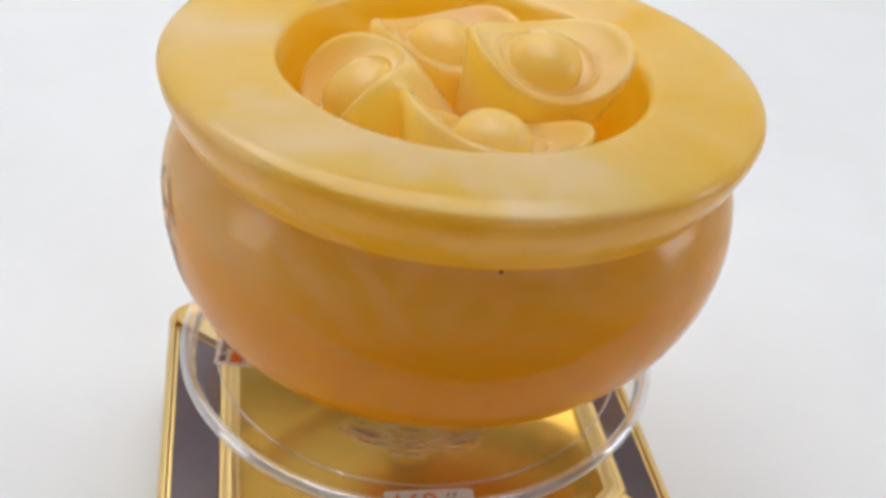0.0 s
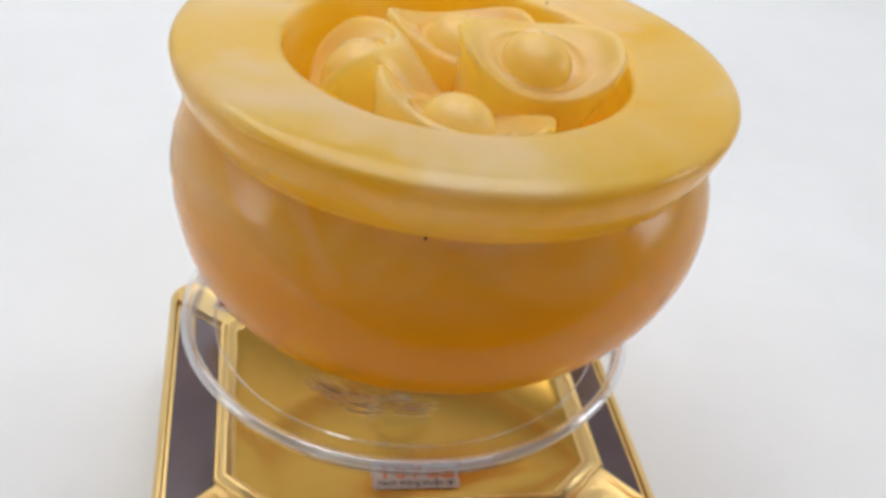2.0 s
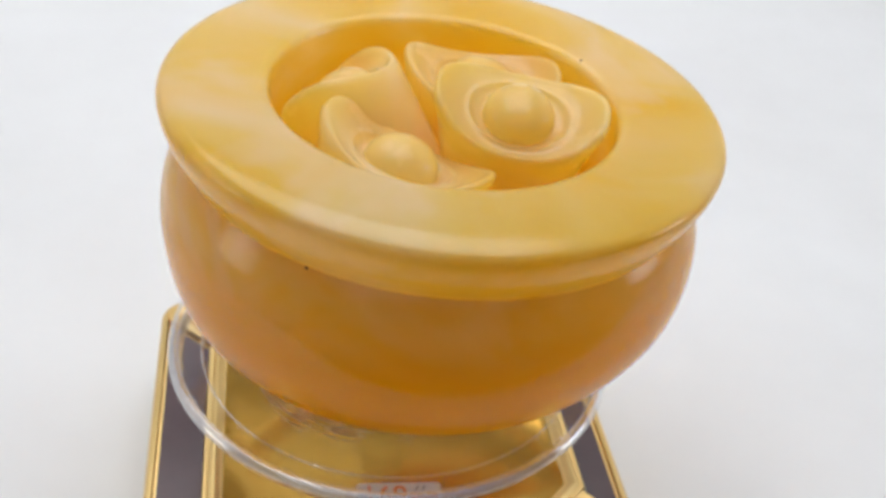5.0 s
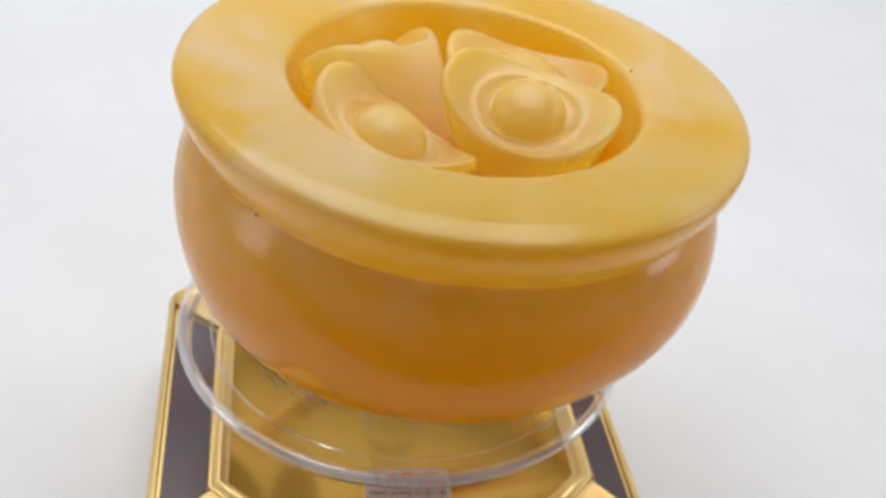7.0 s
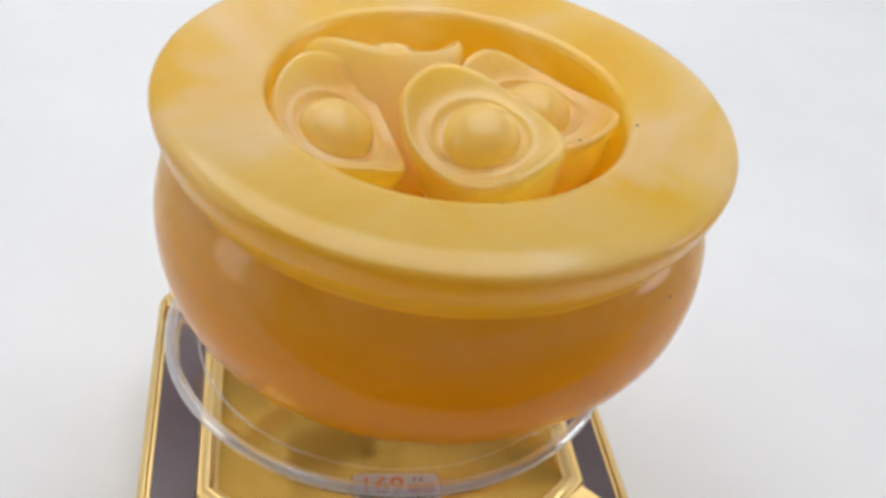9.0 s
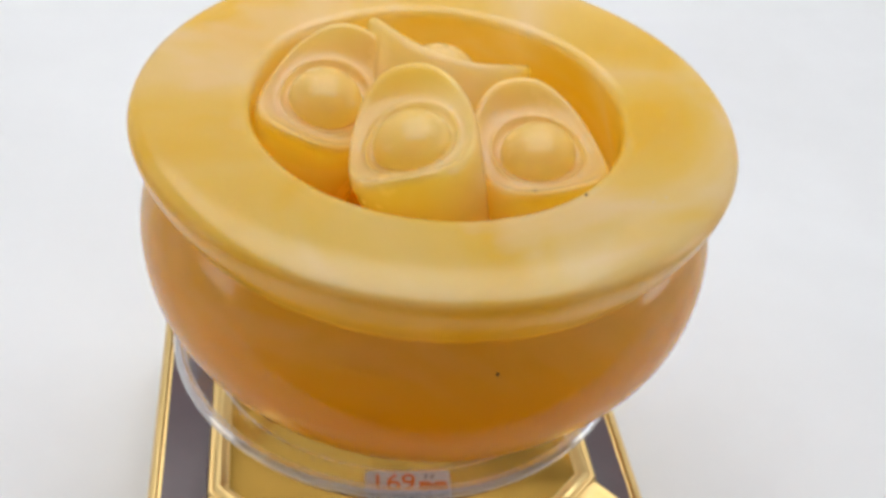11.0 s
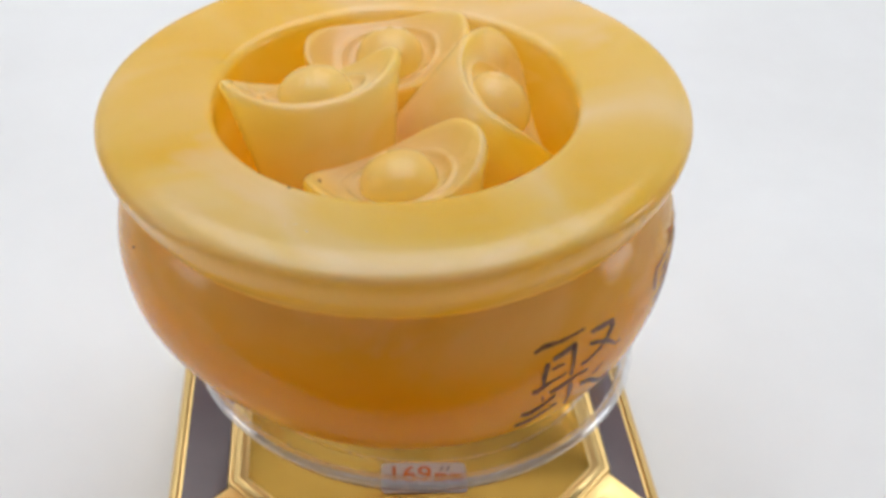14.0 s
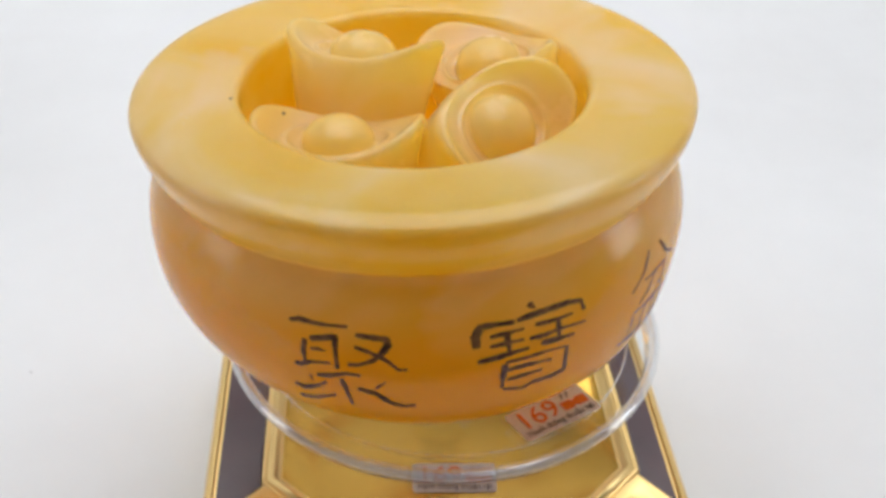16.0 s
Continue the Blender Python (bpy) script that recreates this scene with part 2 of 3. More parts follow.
def loft(loops, cap_top=True, cap_bottom=True):
    bm = bmesh.new()
    rows = [[bm.verts.new(p) for p in loop] for loop in loops]
    n = len(rows[0])
    for a, b in zip(rows, rows[1:]):
        for k in range(n):
            bm.faces.new((a[k], a[(k + 1) % n], b[(k + 1) % n], b[k]))
    if cap_bottom:
        bm.faces.new(rows[0][::-1])
    if cap_top:
        bm.faces.new(rows[-1])
    return bm


def text_into(bm, body, size, x, y, z, mat, thick=0.00008, width=None):
    """Flat lettering from the built-in font, added to bm with its left foot at (x, y)."""
    data = bpy.data.curves.new("text", "FONT")
    data.body, data.size, data.extrude = body, size, thick
    ob = new("text", data)
    bpy.context.view_layer.update()
    me = bpy.data.meshes.new_from_object(ob.evaluated_get(bpy.context.evaluated_depsgraph_get()))
    bpy.data.objects.remove(ob)
    wide = max(v.co.x for v in me.vertices)
    k = width / wide if width else 1.0
    count = len(bm.faces)
    me.transform(Matrix.Translation((x, y, z)) @ Matrix.Diagonal((k, 1, 1, 1)))
    bm.from_mesh(me)
    bm.faces.ensure_lookup_table()
    for f in bm.faces[count:]:
        f.material_index = mat
    bpy.data.meshes.remove(me)


# ---- structure ----
def build_room():
    n = 160
    bm = bmesh.new()
    # white cloth: dense near the subject, wide beyond
    def axis(k):
        s = 2 * k / n - 1
        return math.copysign(abs(s) ** 2.2, s) * ROOM_X
    grid = []
    for i in range(n + 1):
        row = []
        for j in range(n + 1):
            x, y = axis(i), axis(j)
            far = min(1.0, max(0.0, (max(abs(x), abs(y)) - 0.075) / 0.12))
            a = noise.noise(Vector((x * 3.1 + y * 2.2, y * 0.9 - x * 0.7, 3.0))) * 0.014
            b = noise.noise(Vector((x * 9 + y * 5, y * 4 - x * 3, 9.0))) * 0.0036
            # the cloth stops here, out of view, to send less light at the belly
            y = max(y, -0.12)
            row.append(bm.verts.new((x, y, (a + b) * far - 0.0)))
        grid.append(row)
    for i in range(n):
        for j in range(n):
            if grid[i][j + 1].co.y <= -0.12:
                continue
            bm.faces.new((grid[i][j], grid[i + 1][j], grid[i + 1][j + 1], grid[i][j + 1]))
    tagged(part("ground", bm, CLOTH), "white cloth sheet, softly rumpled, under the turntable", "cloth", kind="structure")
    t = 0.1
    def wall(name, boxes, m=WALL, label="plain painted wall", category="wall"):
        bm = bmesh.new()
        for b in boxes:
            box(bm, *b)
        tagged(part(name, bm, m, smooth=False), label, category, kind="structure")
    X, Y, Z = ROOM_X, ROOM_Y, ROOM_Z1
    wall("floor", [(-X - t, X + t, -Y - t, Y + t, -0.16, -0.06)], FLOOR, "unseen dark grey floor, added to keep the pot's front dim", "floor")
    wall("wall_north", [(-X - t, X + t, Y, Y + t, -0.06, Z)])
    w = FILL_S
    wall("wall_south", [(-X - t, w["x0"], -Y - t, -Y, -0.06, Z), (w["x1"], X + t, -Y - t, -Y, -0.06, Z),
                        (w["x0"], w["x1"], -Y - t, -Y, -0.06, w["z0"]), (w["x0"], w["x1"], -Y - t, -Y, w["z1"], Z)])
    w = WIN
    for name, x0, x1 in (("wall_west", -X - t, -X), ("wall_east", X, X + t)):
        wall(name, [(x0, x1, -Y, w["y0"], -0.06, Z), (x0, x1, w["y1"], Y, -0.06, Z),
                    (x0, x1, w["y0"], w["y1"], -0.06, w["z0"]), (x0, x1, w["y0"], w["y1"], w["z1"], Z)])
    wall("ceiling", [(-X - t, X + t, -Y - t, Y + t, Z, Z + t)], WALL, "plain ceiling", "ceiling")
    # the unseen tent's white fabric walls and top; the top juts forward for the lamp
    e = 0.004
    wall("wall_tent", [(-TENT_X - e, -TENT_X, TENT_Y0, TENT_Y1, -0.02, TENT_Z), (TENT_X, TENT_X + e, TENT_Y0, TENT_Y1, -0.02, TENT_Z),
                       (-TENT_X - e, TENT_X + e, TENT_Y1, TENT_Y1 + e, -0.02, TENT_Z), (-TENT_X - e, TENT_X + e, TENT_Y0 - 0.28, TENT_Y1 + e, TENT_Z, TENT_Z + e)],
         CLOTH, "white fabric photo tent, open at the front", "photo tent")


build_room()

# ---- turntable ----
BX0, BX1, BY0, BY1 = -0.0606, 0.0609, -0.0480, 0.0615
TOP = 0.0291
PX0, PX1, PY0, PY1, CUT, CUTB = -0.0464, 0.0500, -0.0335, 0.0475, 0.0130, 0.0080     # outer foot of the raised frame, its corners cut
DISC_Z = 0.0640


def sticker_mesh():
    """Price-tag like shop sticker: orange number, orange block, grey slogan."""
    w, h = 0.0212, 0.0096
    bm = prism(bmesh.new(), rounded_rect(-w / 2, w / 2, -h / 2, h / 2, 0.0011, 5), 0, 0.00010, 0)
    z = 0.00018
    text_into(bm, "169", 0.0074, -w / 2 + 0.0012, -0.0014, z, 1, width=0.0112)
    # plain shapes in place of the shop's mark
    x0, x1, y0, y1 = 0.0028, 0.0096, -0.0014, 0.0012
    prism(bm, [(x0, y0), (x0 + 0.0028, y0), (x0 + 0.0034, y0 + 0.0007), (x0 + 0.0040, y0), (x1, y0), (x1, y1), (x0 + 0.0042, y1),
               (x0 + 0.0034, y1 - 0.0008), (x0 + 0.0026, y1), (x0, y1)], z - 0.00008, z + 0.00008, 1)
    for k, (a, b) in enumerate(((0.0040, 0.0052), (0.0056, 0.0068))):
        prism(bm, [(a, 0.0022), (a + 0.0005, 0.0022), (b, 0.0036), (b - 0.0005, 0.0036)], z - 0.00008, z + 0.00008, 2)
    text_into(bm, "Hanh thông thuận lợi", 0.0024, -w / 2 + 0.0012, -0.0038, z, 2, width=w - 0.0024)
    for f in bm.faces:
        f.smooth = False
    return bm


def build_turntable():
    table = new("solar_turntable")
    tagged(table, "gold and black solar display turntable with clear dish", "turntable")
    # outer tray: gold wall with a rounded top edge
    steps = [(0.0018, 0.0), (0.0, 0.0018), (0.0, TOP - 0.0012), (0.0005, TOP - 0.0003), (0.0010, TOP), (0.0018, TOP), (0.0022, TOP - 0.0004), (0.0023, TOP - 0.0012)]
    loops = [[(x, y, z) for x, y in rounded_rect(BX0 + d, BX1 - d, BY0 + d, BY1 - d, 0.0075 - d)] for d, z in steps]
    part("tray", loft(loops), GOLD, table, "satin gold tray with rounded corners")
    # four dark panels, mitred at the corners
    e = 0.0030
    ox0, ox1, oy0, oy1 = BX0 + e, BX1 - e, BY0 + e, BY1 - e
    c, cb = CUT, CUTB
    quads = [
        [(ox0, oy0 + c), (PX0, PY0 + c), (PX0, PY1 - cb), (ox0, oy1 - cb)],
        [(ox1, oy0 + c), (ox1, oy1 - cb), (PX1, PY1 - cb), (PX1, PY0 + c)],
        [(ox0 + c, oy0), (ox1 - c, oy0), (PX1 - c, PY0), (PX0 + c, PY0)],
        [(ox0 + cb, oy1), (PX0 + cb, PY1), (PX1 - cb, PY1), (ox1 - cb, oy1)],
    ]
    for q in quads:
        part("solar_panel", bevelled(prism(bmesh.new(), q, TOP - 0.0030, TOP - 0.0006), 0.0002, 1), CELL, table, "dark glossy solar panel", smooth=False)
    # gold webs between the panels, with raised edges
    for sx, ex, px in ((-1, BX0 + 0.0023, PX0), (1, BX1 - 0.0023, PX1)):
        for sy, ey, py in ((-1, BY0 + 0.0023, PY0), (1, BY1 - 0.0023, PY1)):
            g, c = 0.0006, CUT if sy < 0 else CUTB
            q = [(px - sx * (c - g), py - sy * 0.001), (px - sx * 0.001, py - sy * (c - g)), (ex, ey - sy * (c - g)), (ex, ey - sy * 0.004), (ex - sx * 0.004, ey), (ex - sx * (c - g), ey)]
            mid = Vector((sum(x for x, y in q) / 6, sum(y for x, y in q) / 6))
            loops = []
            for k, z in ((1.0, TOP - 0.0032), (1.0, TOP + 0.0006), (0.97, TOP + 0.0010), (0.84, TOP + 0.0011), (0.74, TOP + 0.0006), (0.5, TOP + 0.0005)):
                loops.append([(mid.x + (x - mid.x) * k, mid.y + (y - mid.y) * k, z) for x, y in q])
            part("corner_web", loft(loops), GOLD, table)
    # raised centre plate: double ridge round a flat field
    prof = [(0.0, TOP - 0.003), (0.0001, TOP + 0.0006), (0.0005, TOP + 0.0010), (0.0014, TOP + 0.0011), (0.0019, TOP + 0.0009), (0.0024, TOP + 0.0011), (0.0031, TOP + 0.0018),
            (0.0038, TOP + 0.0019), (0.0044, TOP + 0.0016), (0.0052, TOP + 0.0006), (0.0058, TOP + 0.0002), (0.0066, TOP)]

    def cut_rect(d):
        x0, x1, y0, y1, k, j = PX0 + d, PX1 - d, PY0 + d, PY1 - d, CUTB - 0.585 * d, CUT - 0.585 * d
        return [(x1, y1 - k), (x1 - k, y1), (x0 + k, y1), (x0, y1 - k), (x0, y0 + j), (x0 + j, y0), (x1 - j, y0), (x1, y0 + j)]
    bm = loft([[(x, y, z) for x, y in cut_rect(0.75 * d)] for d, z in prof])
    for f in bm.faces:
        f.material_index = 1 if max(v.co.z for v in f.verts) > TOP + 0.0001 else 0
    part("centre_plate", bm, [GOLD_PLATE_BROWNED, GOLD], table, "raised gold plate with a satin ridged border")
    # spindle
    part("spindle", lathe([(0, TOP - 0.001), (0.008, TOP - 0.001), (0.008, TOP + 0.001), (0.005, TOP + 0.002), (0.0045, DISC_Z - 0.010), (0.010, DISC_Z - 0.0085), (0.010, DISC_Z - 0.0032), (0, DISC_Z - 0.0032)], 48), ACRYLIC, table, "clear spindle")
    st = part("sticker", sticker_mesh(), [PAPER, ORANGE, GREYINK], table, "white shop sticker with orange number")
    st.matrix_basis = pose(0.0022, -0.0203, TOP + 0.00015 + 0.0, 0, 0, -2.0)
    # clear dish: flat floor, a fine step, a thick rounded lip
    f0 = DISC_Z - 0.0030
    prof = [(0, f0), (0.0501, f0), (0.0503, f0 + 0.0012), (0.0495, f0 + 0.0021), (0.0464, f0 + 0.0021), (0.0462, f0 + 0.0023), (0, f0 + 0.0023)]
    dish = part("dish", lathe(prof, 160), ACRYLIC, table, "clear acrylic turning dish with a raised lip")
    bead = [(0.0521 + 0.0013 * math.cos(radians(a)), DISC_Z + 0.0004 + 0.0015 * math.sin(radians(a))) for a in range(-70, 196, 15)]
    lip = part("lip", lathe([(0.0504, f0), (0.0518, f0 + 0.0002)] + bead + [(0.0504, f0 + 0.0018)], 160, True), LIP, dish, "rounded clear lip, white glints put into its colour")
    mark = part("moulding_line", lathe([(0.0452, f0 + 0.0024), (0.04545, f0 + 0.00255), (0.0457, f0 + 0.0024)], 160, True), LIP, dish, "fine moulded ring in the clear dish")
    for ob in (dish, lip, mark):
        ob.visible_shadow = False
    # scuffs on the dish floor beside the pot's foot
    rng, bm = random.Random(7), bmesh.new()
    for k in range(70):
        a = radians(rng.uniform(-122, -78))
        r = 0.0335 + rng.gauss(0, 0.0013)
        turn, n = rng.gauss(0, 0.10), rng.uniform(0.0010, 0.0050)
        c, d = Vector((r * math.cos(a), r * math.sin(a), 0)), Vector((-math.sin(a + turn), math.cos(a + turn), 0))
        w = Vector((math.cos(a), math.sin(a), 0)) * rng.uniform(0.00006, 0.00022)
        prism(bm, [(p.x, p.y) for p in (c - d * n, c - w, c + d * n, c + w)], 0, 0.00004)
    ob = part("scuff", bm, STEEL, dish, "bright scratches on the clear dish", smooth=False)
    tagged(ob, kind="stuff")
    ob.matrix_basis = pose(0, 0, f0 + 0.00235)
    s2 = part("sticker", sticker_mesh(), [PAPER, ORANGE, GREYINK], dish, "white shop sticker with orange number")
    s2.matrix_basis = pose(-0.0396, 0.0036, f0 + 0.0024, 0, 0, -100)
    return table, dish


TABLE, DISH = build_turntable()

# ---- stone pot ----
POT = Matrix.Translation((0.0042, 0.0050, 0))
FOOT = 0.0633
BELLY = [(0.0300, FOOT), (0.0306, FOOT + 0.0006), (0.0314, 0.0640), (0.0368, 0.0688), (0.0445, 0.0738), (0.0513, 0.0794), (0.0562, 0.0865), (0.0590, 0.0950), (0.0599, 0.1035), (0.0590, 0.1105), (0.0570, 0.1157), (0.0555, 0.1182)]
BELLY_FINE = curve_through(BELLY, 8)


def belly_radius(z):
    for (r0, z0), (r1, z1) in zip(BELLY_FINE, BELLY_FINE[1:]):
        if z0 <= z <= z1:
            return r0 + (r1 - r0) * (z - z0) / max(1e-9, z1 - z0)
    return 0.05


RIM = [(0.0555, 0.1182), (0.0558, 0.1190), (0.0570, 0.1209), (0.0586, 0.1237), (0.0598, 0.1268), (0.0603, 0.1290), (0.0603, 0.1300), (0.0598, 0.1309), (0.0588, 0.1315), (0.0571, 0.1319), (0.0540, 0.1321),
       (0.0480, 0.1319), (0.0420, 0.1315), (0.0392, 0.1312), (0.0378, 0.1303), (0.0374, 0.1285), (0.0377, 0.1240), (0.0382, 0.1180), (0.0386, 0.1110), (0.0380, 0.1050), (0.0350, 0.1014), (0.0280, 0.1005)]


def leaning(bm):
    """The bowl was turned a little out of true: its foot is level, its rim leans."""
    for v in bm.verts:
        x, y, z = v.co
        k = min(1.0, max(0.0, (z - 0.0800) / 0.018))
        k = k * k * (3 - 2 * k)
        v.co = Vector((x + 0.0426 * (z - 0.0798) * k, y + 0.0152 * (z - 0.0798) * k, z - (0.0426 * x + 0.0152 * y) * k))
    return bm


def char_strokes():
    """Brush strokes of the three carved characters: (points in a unit square, width)."""
    ju_top = [
        ([(0.06, 0.97), (0.14, 1.00), (0.26, 0.99), (0.37, 0.99), (0.52, 1.00)], 0.9),
        ([(0.18, 0.82), (0.16, 0.69), (0.16, 0.54)], 0.9),
        ([(0.22, 0.83), (0.33, 0.86), (0.42, 0.89), (0.42, 0.75), (0.42, 0.53)], 1.1),
        ([(0.22, 0.72), (0.29, 0.73), (0.34, 0.72)], 0.6),
        ([(0.07, 0.51), (0.11, 0.50), (0.21, 0.56), (0.37, 0.59)], 0.8),
        ([(0.58, 0.93), (0.69, 0.92), (0.81, 0.91), (0.82, 0.85), (0.78, 0.77), (0.71, 0.68), (0.59, 0.61), (0.51, 0.60)], 1.1),
        ([(0.57, 0.81), (0.67, 0.77), (0.76, 0.72), (0.83, 0.66), (0.89, 0.58), (0.96, 0.58)], 0.7),
    ]
    ju_foot = [
        ([(0.24, 0.40), (0.36, 0.43), (0.48, 0.48), (0.60, 0.48)], 0.8),
        ([(0.44, 0.41), (0.46, 0.26), (0.48, 0.05)], 0.8),
        ([(0.01, 0.20), (0.09, 0.17), (0.21, 0.24), (0.31, 0.33)], 0.8),
        ([(0.00, 0.00), (0.16, 0.04), (0.36, 0.16)], 0.8),
        ([(0.56, 0.30), (0.70, 0.25), (0.80, 0.14), (0.91, 0.09), (1.00, 0.11)], 0.8),
        ([(0.70, 0.32), (0.79, 0.42)], 0.4),
        ([(0.18, 0.39), (0.19, 0.31)], 0.3),
    ]
    bao_top = [
        ([(0.01, 0.65), (0.00, 0.76), (0.04, 0.87), (0.18, 0.87), (0.33, 0.86)], 1.4),
        ([(0.46, 0.97), (0.48, 1.00), (0.51, 0.95)], 0.8),
        ([(0.35, 0.87), (0.50, 0.89), (0.66, 0.90), (0.82, 0.90), (0.95, 0.87), (0.98, 0.76)], 1.1),
        ([(0.12, 0.75), (0.25, 0.76), (0.41, 0.77)], 0.8),
        ([(0.12, 0.64), (0.25, 0.65), (0.41, 0.65)], 0.8),
        ([(0.02, 0.48), (0.18, 0.50), (0.33, 0.52), (0.46, 0.53)], 1.1),
        ([(0.26, 0.77), (0.29, 0.52)], 1),
        ([(0.51, 0.78), (0.63, 0.77), (0.86, 0.77)], 0.8),
    ]
    bao_foot = [
        ([(0.46, 0.64), (0.60, 0.63), (0.74, 0.65), (1.00, 0.62)], 0.8),
        ([(0.57, 0.55), (0.72, 0.53), (0.89, 0.52)], 1),
        ([(0.72, 0.76), (0.74, 0.54)], 0.9),
        ([(0.26, 0.39), (0.25, 0.24), (0.25, 0.07)], 1),
        ([(0.26, 0.41), (0.44, 0.41), (0.62, 0.42), (0.83, 0.39)], 0.6),
        ([(0.83, 0.39), (0.84, 0.21), (0.85, 0.08), (0.72, 0.05), (0.55, 0.05), (0.45, 0.00), (0.26, 0.05)], 0.8),
        ([(0.28, 0.30), (0.47, 0.31), (0.69, 0.28)], 0.8),
        ([(0.29, 0.17), (0.43, 0.18), (0.61, 0.18)], 0.7),
    ]
    pen = [([(0.36, 0.98), (0.24, 0.80), (0.04, 0.66)], 0.7), ([(0.60, 0.98), (0.74, 0.80), (0.96, 0.68)], 0.7), ([(0.26, 0.70), (0.72, 0.70), (0.68, 0.46), (0.58, 0.50)], 0.6), ([(0.46, 0.70), (0.38, 0.54), (0.22, 0.44)], 0.5),
           ([(0.16, 0.36), (0.18, 0.08)], 0.6), ([(0.16, 0.36), (0.84, 0.36), (0.82, 0.08)], 0.6), ([(0.39, 0.35), (0.40, 0.09)], 0.5), ([(0.61, 0.35), (0.61, 0.09)], 0.5), ([(0.00, 0.05), (0.50, 0.06), (1.00, 0.05)], 0.8)]
    return {"ju": ju_top + ju_foot, "bao": bao_top + bao_foot, "pen": pen}


def carve_stroke(pts, w, a0, a1, z0, z1, rng):
    """One painted groove lying on the belly, in the field between two angles and two heights."""
    bm = bmesh.new()

    def on(u, v):
        a, z = radians(a0 + (a1 - a0) * u), z0 + (z1 - z0) * v
        r = belly_radius(z) + 0.00012
        return Vector((r * math.cos(a), r * math.sin(a), z))
    dense = []
    for (u0, v0), (u1, v1) in zip(pts, pts[1:]):
        for k in range(6):
            dense.append((u0 + (u1 - u0) * k / 6, v0 + (v1 - v0) * k / 6))
    dense.append(pts[-1])
    n = len(dense)
    rows = []
    for k, (u, v) in enumerate(dense):
        p = on(u, v)
        along = (on(*dense[min(n - 1, k + 1)]) - on(*dense[max(0, k - 1)])).normalized()
        out = Vector((p.x, p.y, 0)).normalized()
        side = along.cross(out).normalized()
        s = k / (n - 1)
        half = 0.00072 * w * (0.55 + 0.45 * math.sin(math.pi * min(1, s * 1.15 + 0.12))) * (0.85 + 0.3 * rng.random())
        rows.append([bm.verts.new(p + side * half), bm.verts.new(p + out * 0.00010), bm.verts.new(p - side * half)])
    for a, b in zip(rows, rows[1:]):
        for k in range(2):
            bm.faces.new((a[k], a[k + 1], b[k + 1], b[k]))
    return bm


def speck(bm, place, r, mat):
    res = bmesh.ops.create_icosphere(bm, subdivisions=1, radius=r)
    for v in res["verts"]:
        v.co = v.co * (0.8 + 0.4 * random.random()) + place
    for f in {f for v in res["verts"] for f in v.link_faces}:
        f.material_index = mat


def build_pot():
    pot = new("treasure_pot")
    tagged(pot, "polished honey-yellow onyx pot with wide rim, standing on clear dish", "pot")
    prof = [(0, FOOT + 0.002), (0.024, FOOT + 0.002), (0.027, FOOT + 0.0012), (0.0285, FOOT)] + BELLY_FINE[:-1] + curve_through(RIM, 7) + [(0.015, 0.1003), (0, 0.1003)]
    bm = lathe(prof, 192)
    # hand-turned unevenness
    for v in bm.verts:
        k = noise.noise(v.co * 28) * 0.00025
        v.co.x *= 1 + k / 0.05
        v.co.y *= 1 + k / 0.05
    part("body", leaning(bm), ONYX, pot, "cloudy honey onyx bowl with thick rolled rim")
    rng = random.Random(4)
    ch = char_strokes()
    for name, a0, a1, z0, z1 in (("ju", 112.4, 136.4, 0.0873, 0.1091), ("bao", 147.6, 169.9, 0.0909, 0.1112), ("pen", 182.0, 201.0, 0.0892, 0.1105)):
        sign = new("carved_character")
        sign.parent = pot
        tagged(sign, "carved character filled with brown paint")
        for pts, w in ch[name]:
            part("stroke", leaning(carve_stroke(pts, w, a0, a1, z0, z1, rng)), INK, sign)
    spots = [(-92.0, belly_radius(0.1180), 0.1180, 0.00035), (28.0, belly_radius(0.1130), 0.1130, 0.00030), (-95.0, 0.0530, 0.1318, 0.00028), (60.0, 0.0392, 0.1313, 0.0003)]
    for a, r, z, size in spots:
        bm = bmesh.new()
        speck(bm, Vector((r * math.cos(radians(a)), r * math.sin(radians(a)), z)), size, 0)
        part("inclusion", leaning(bm), SPECK, pot, "tiny dark speck in the stone")
    for a, r, z, size in ((-134.0, 0.0578, 0.1306, 0.0005), (67.0, 0.0500, 0.1318, 0.00030), (69.0, 0.0492, 0.1318, 0.00025), (72.0, 0.0505, 0.1318, 0.0003)):
        bm = bmesh.new()
        speck(bm, Vector((r * math.cos(radians(a)), r * math.sin(radians(a)), z)), size, 0)
        part("chip", leaning(bm), CHIP, pot, "tiny pale chip in the rim")
    return pot


POT_OB = build_pot()


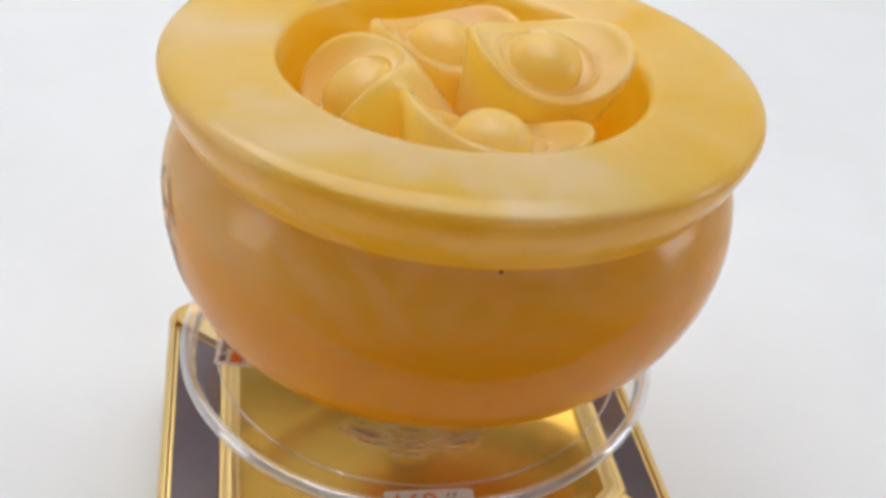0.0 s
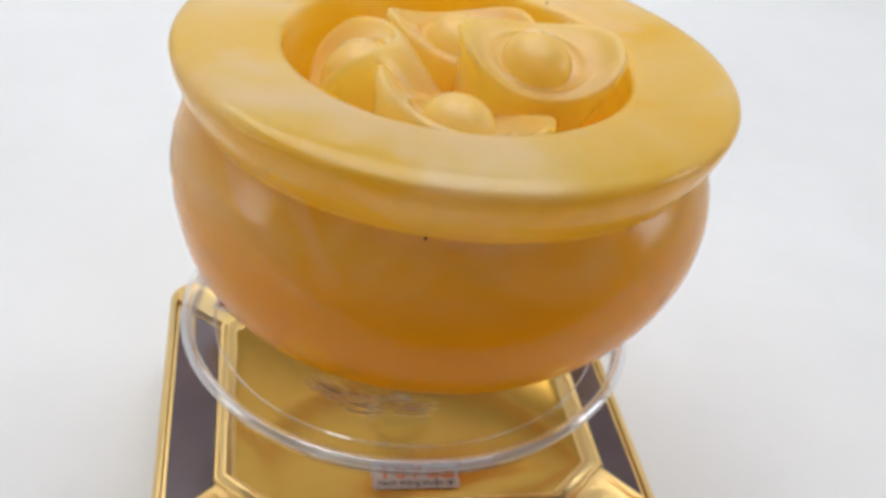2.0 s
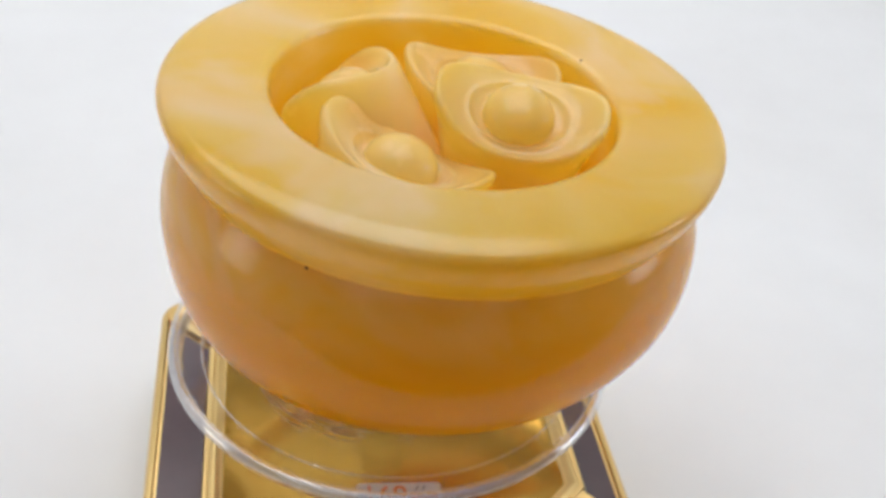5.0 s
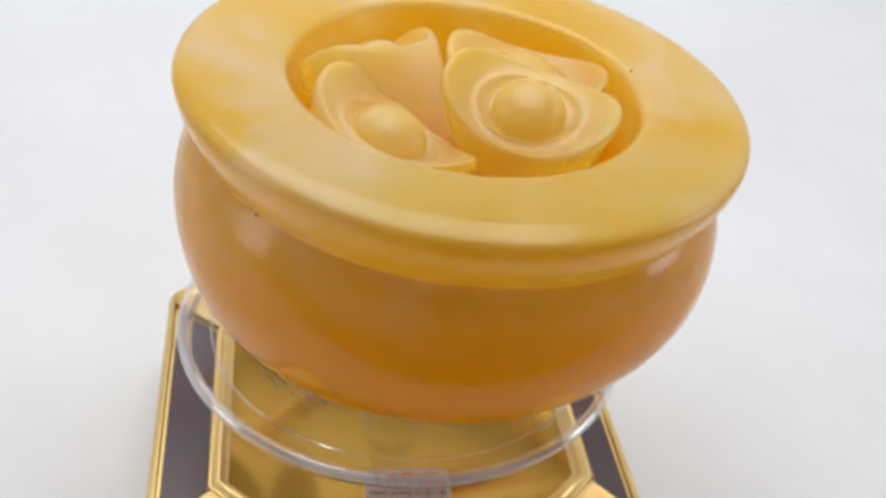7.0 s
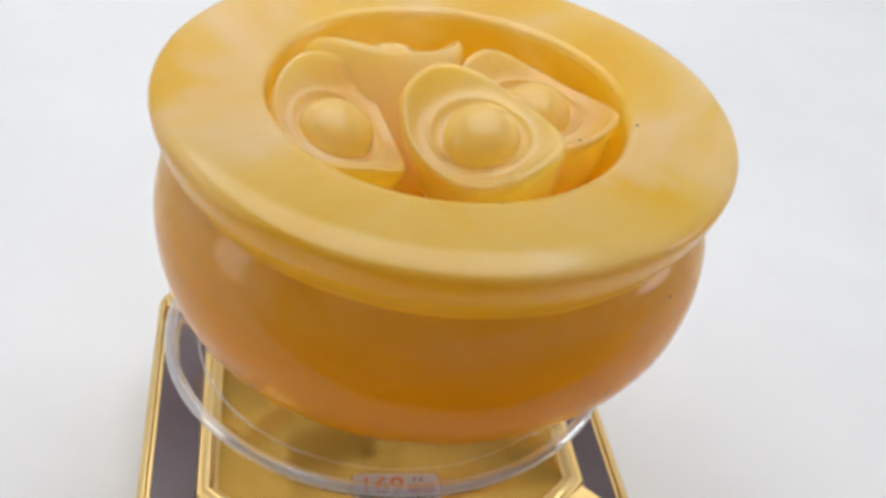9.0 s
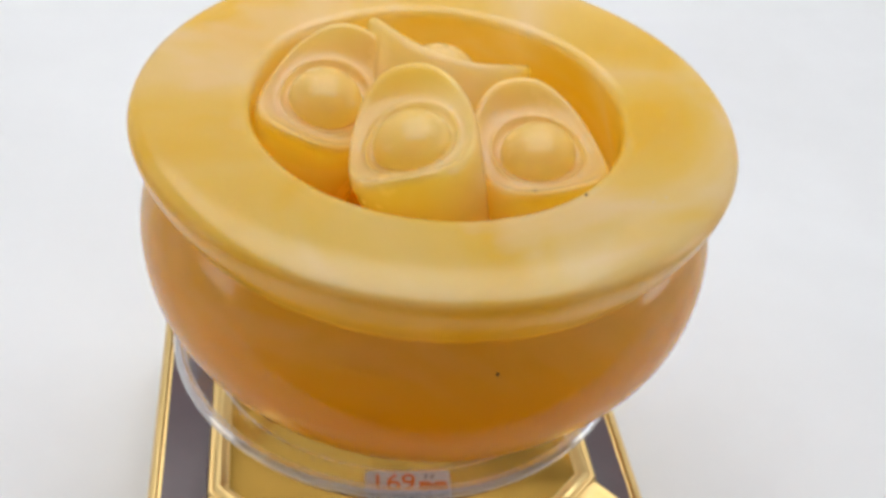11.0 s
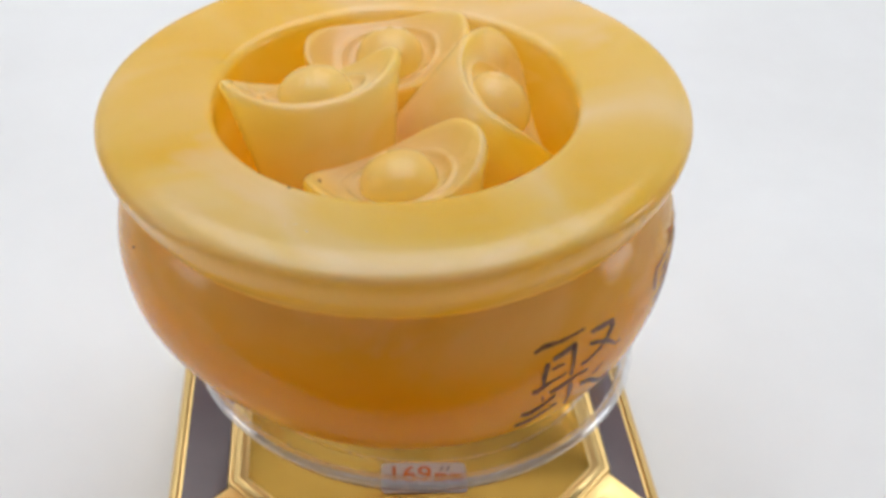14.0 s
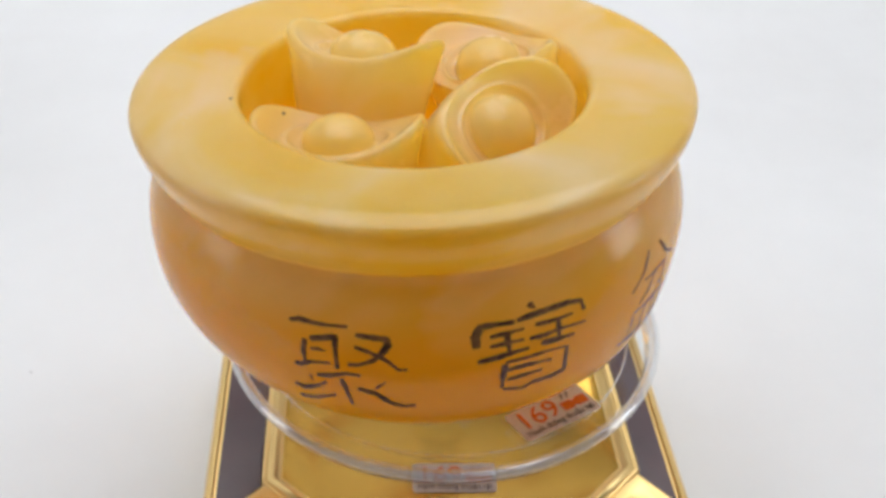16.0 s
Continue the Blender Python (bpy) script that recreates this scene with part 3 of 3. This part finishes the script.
# ---- ingots ----
def ingot_meshes():
    """Boat-shaped ingot, ball top at the origin, long axis x."""
    A, B, H, TIP = 0.0186, 0.0128, 0.0335, 0.0068
    edge0 = 0.0020 - TIP
    n = 88

    def rim_xy(phi, ka=1.0, kb=1.0):
        c, q = math.cos(phi), math.sin(phi)
        e = 2 / 2.35
        return A * ka * math.copysign(abs(c) ** e, c), B * kb * math.copysign(abs(q) ** e, q)

    def edge(phi):
        return edge0 + TIP * abs(rim_xy(phi)[0] / A) ** 2.2
    bm = bmesh.new()
    rings = []

    def ring(f):
        rings.append([bm.verts.new(f(2 * math.pi * k / n)) for k in range(n)])
    # top face from the ball out: round at the ball, boat-shaped at the rim, a fine raised ring between, a broad soft lip
    def top_face(phi, q, dz):
        x, y = rim_xy(phi)
        r, t = 0.0074 * (1 - q), max(0.0, q) ** 1.5
        ridge = 0.0007 * math.exp(-((q - 0.30) / 0.075) ** 2)
        return (r * math.cos(phi) + q * x, r * math.sin(phi) + q * y, edge(phi) * t + (1 - t) * (edge0 - 0.0006) + ridge + dz)
    for q, dz in ((-0.2, 0), (0.0, 0), (0.10, 0), (0.18, 0), (0.23, 0), (0.27, 0), (0.30, 0), (0.33, 0), (0.37, 0), (0.43, 0), (0.52, 0), (0.62, 0), (0.71, 0.0001), (0.79, 0.0003),
                  (0.86, 0.0003), (0.915, 0.0), (0.955, -0.0005), (0.985, -0.0013), (1.0, -0.0024)):
        ring(lambda phi, q=q, dz=dz: top_face(phi, q, dz))
    zb = -H
    for t in (0.08, 0.2, 0.35, 0.55, 0.75, 0.9, 0.97, 1.0):
        def f(phi, t=t):
            end = 0.09 if t > 0.99 else 0.02 if t > 0.95 else 0
            x, y = rim_xy(phi, 1 - 0.34 * t ** 0.8 - end, 1 - 0.24 * t ** 1.2 - end)
            top = edge(phi) - 0.0024
            return (x, y, top + (zb - top) * t)
        ring(f)
    for a, b in zip(rings, rings[1:]):
        for k in range(n):
            bm.faces.new((a[k], a[(k + 1) % n], b[(k + 1) % n], b[k]))
    bm.faces.new(rings[0])
    bm.faces.new(rings[-1][::-1])
    body = mesh_of("body", bm, ONYX_PALE)
    R, up = 0.0077, 0.0007
    prof = [(0.0, up)] + [(R * math.sin(a) ** 0.95, up + 0.0060 * (math.cos(a) - 1)) for a in [math.pi / 2 * k / 12 for k in range(1, 13)]] + [(R, -0.0100), (0, -0.0100)]
    dome = mesh_of("dome", lathe(prof, 56), ONYX_PALE)
    return body, dome


BODY, DOME = ingot_meshes()


def ingot(ball, one, two, lean_to, lean, label):
    """ball: its top; one, two: its tips; lean_to: the bearing to which it leans, by lean degrees."""
    x = (Vector(two) - Vector(one)).normalized()
    up = Vector((0, 0, 1))
    y = up.cross(x).normalized()
    z = x.cross(y)
    toward = Vector((math.cos(radians(lean_to)), math.sin(radians(lean_to)), 0))
    sgn = 1 if toward.dot(y) > 0 else -1
    rest = Matrix((x, y, z)).transposed().to_4x4()
    m = Matrix.Translation(ball) @ rest @ pose(0, 0, 0, -sgn * lean, 0, 0)
    ob = new("ingot")
    tagged(ob, label, "ingot", "stone ingots in the pot")
    for name, me in (("body", BODY), ("dome", DOME)):
        c = new(name, me)
        c.parent = ob
    return ob, m


INGOTS = [
    ingot((0.0240, 0.0043, 0.1348), (0.0423, 0.0097, 0.1343), (0.0073, -0.0010, 0.1378), -73, 18, "pale honey onyx boat-shaped ingot lying highest in the pot"),
    ingot((0.0087, -0.0176, 0.1310), (-0.0072, -0.0167, 0.1358), (0.0275, -0.0175, 0.1288), 90, 14, "peach-tinted onyx boat-shaped ingot leaning among the others"),
    ingot((-0.0191, 0.0010, 0.1296), (-0.0173, -0.0146, 0.1339), (-0.0224, 0.0204, 0.1272), 180, 42, "cloudy onyx boat-shaped ingot leaning against the pot wall"),
    ingot((0.0067, 0.0271, 0.1286), (-0.0087, 0.0197, 0.1307), (0.0208, 0.0375, 0.1271), -59, 8, "honey onyx boat-shaped ingot tucked under the rim"),
]


def dark_fleck(thing, m, near, r):
    """A dark grain in an ingot's skin, at the point of it nearest to a place."""
    p = m.inverted() @ Vector(near)
    at = min((v.co for v in BODY.vertices), key=lambda c: (c - p).length)
    bm = bmesh.new()
    speck(bm, Vector(at), r, 0)
    part("inclusion", bm, SPECK, thing, "tiny dark speck in the stone")


dark_fleck(*INGOTS[3], (0.0220, 0.0305, 0.1242), 0.0004)

# lint on the cloth
for x, y, r in ((0.1315, 0.0515, 0.0008), (0.1625, 0.0468, 0.0007), (-0.1250, 0.0558, 0.0005)):
    bm = bmesh.new()
    speck(bm, Vector((0, 0, r * 0.3)), r, 0)
    ob = part("lint_speck", bm, material("grey_lint", (0.62, 0.60, 0.59), 0.9))
    ob.matrix_basis = pose(x, y, 0.0008)
    tagged(ob, "tiny grey lint speck lying on white cloth", "lint", "lint on the cloth")


# ---- movement ----
def motions():
    def turned(m):
        return [(t, pose(0, 0, 0, 0, 0, a) @ m) for t, a in TURN]
    walk(DISH, turned(Matrix()))
    walk(POT_OB, turned(POT))
    for ob, m in INGOTS:
        walk(ob, turned(m))


motions()
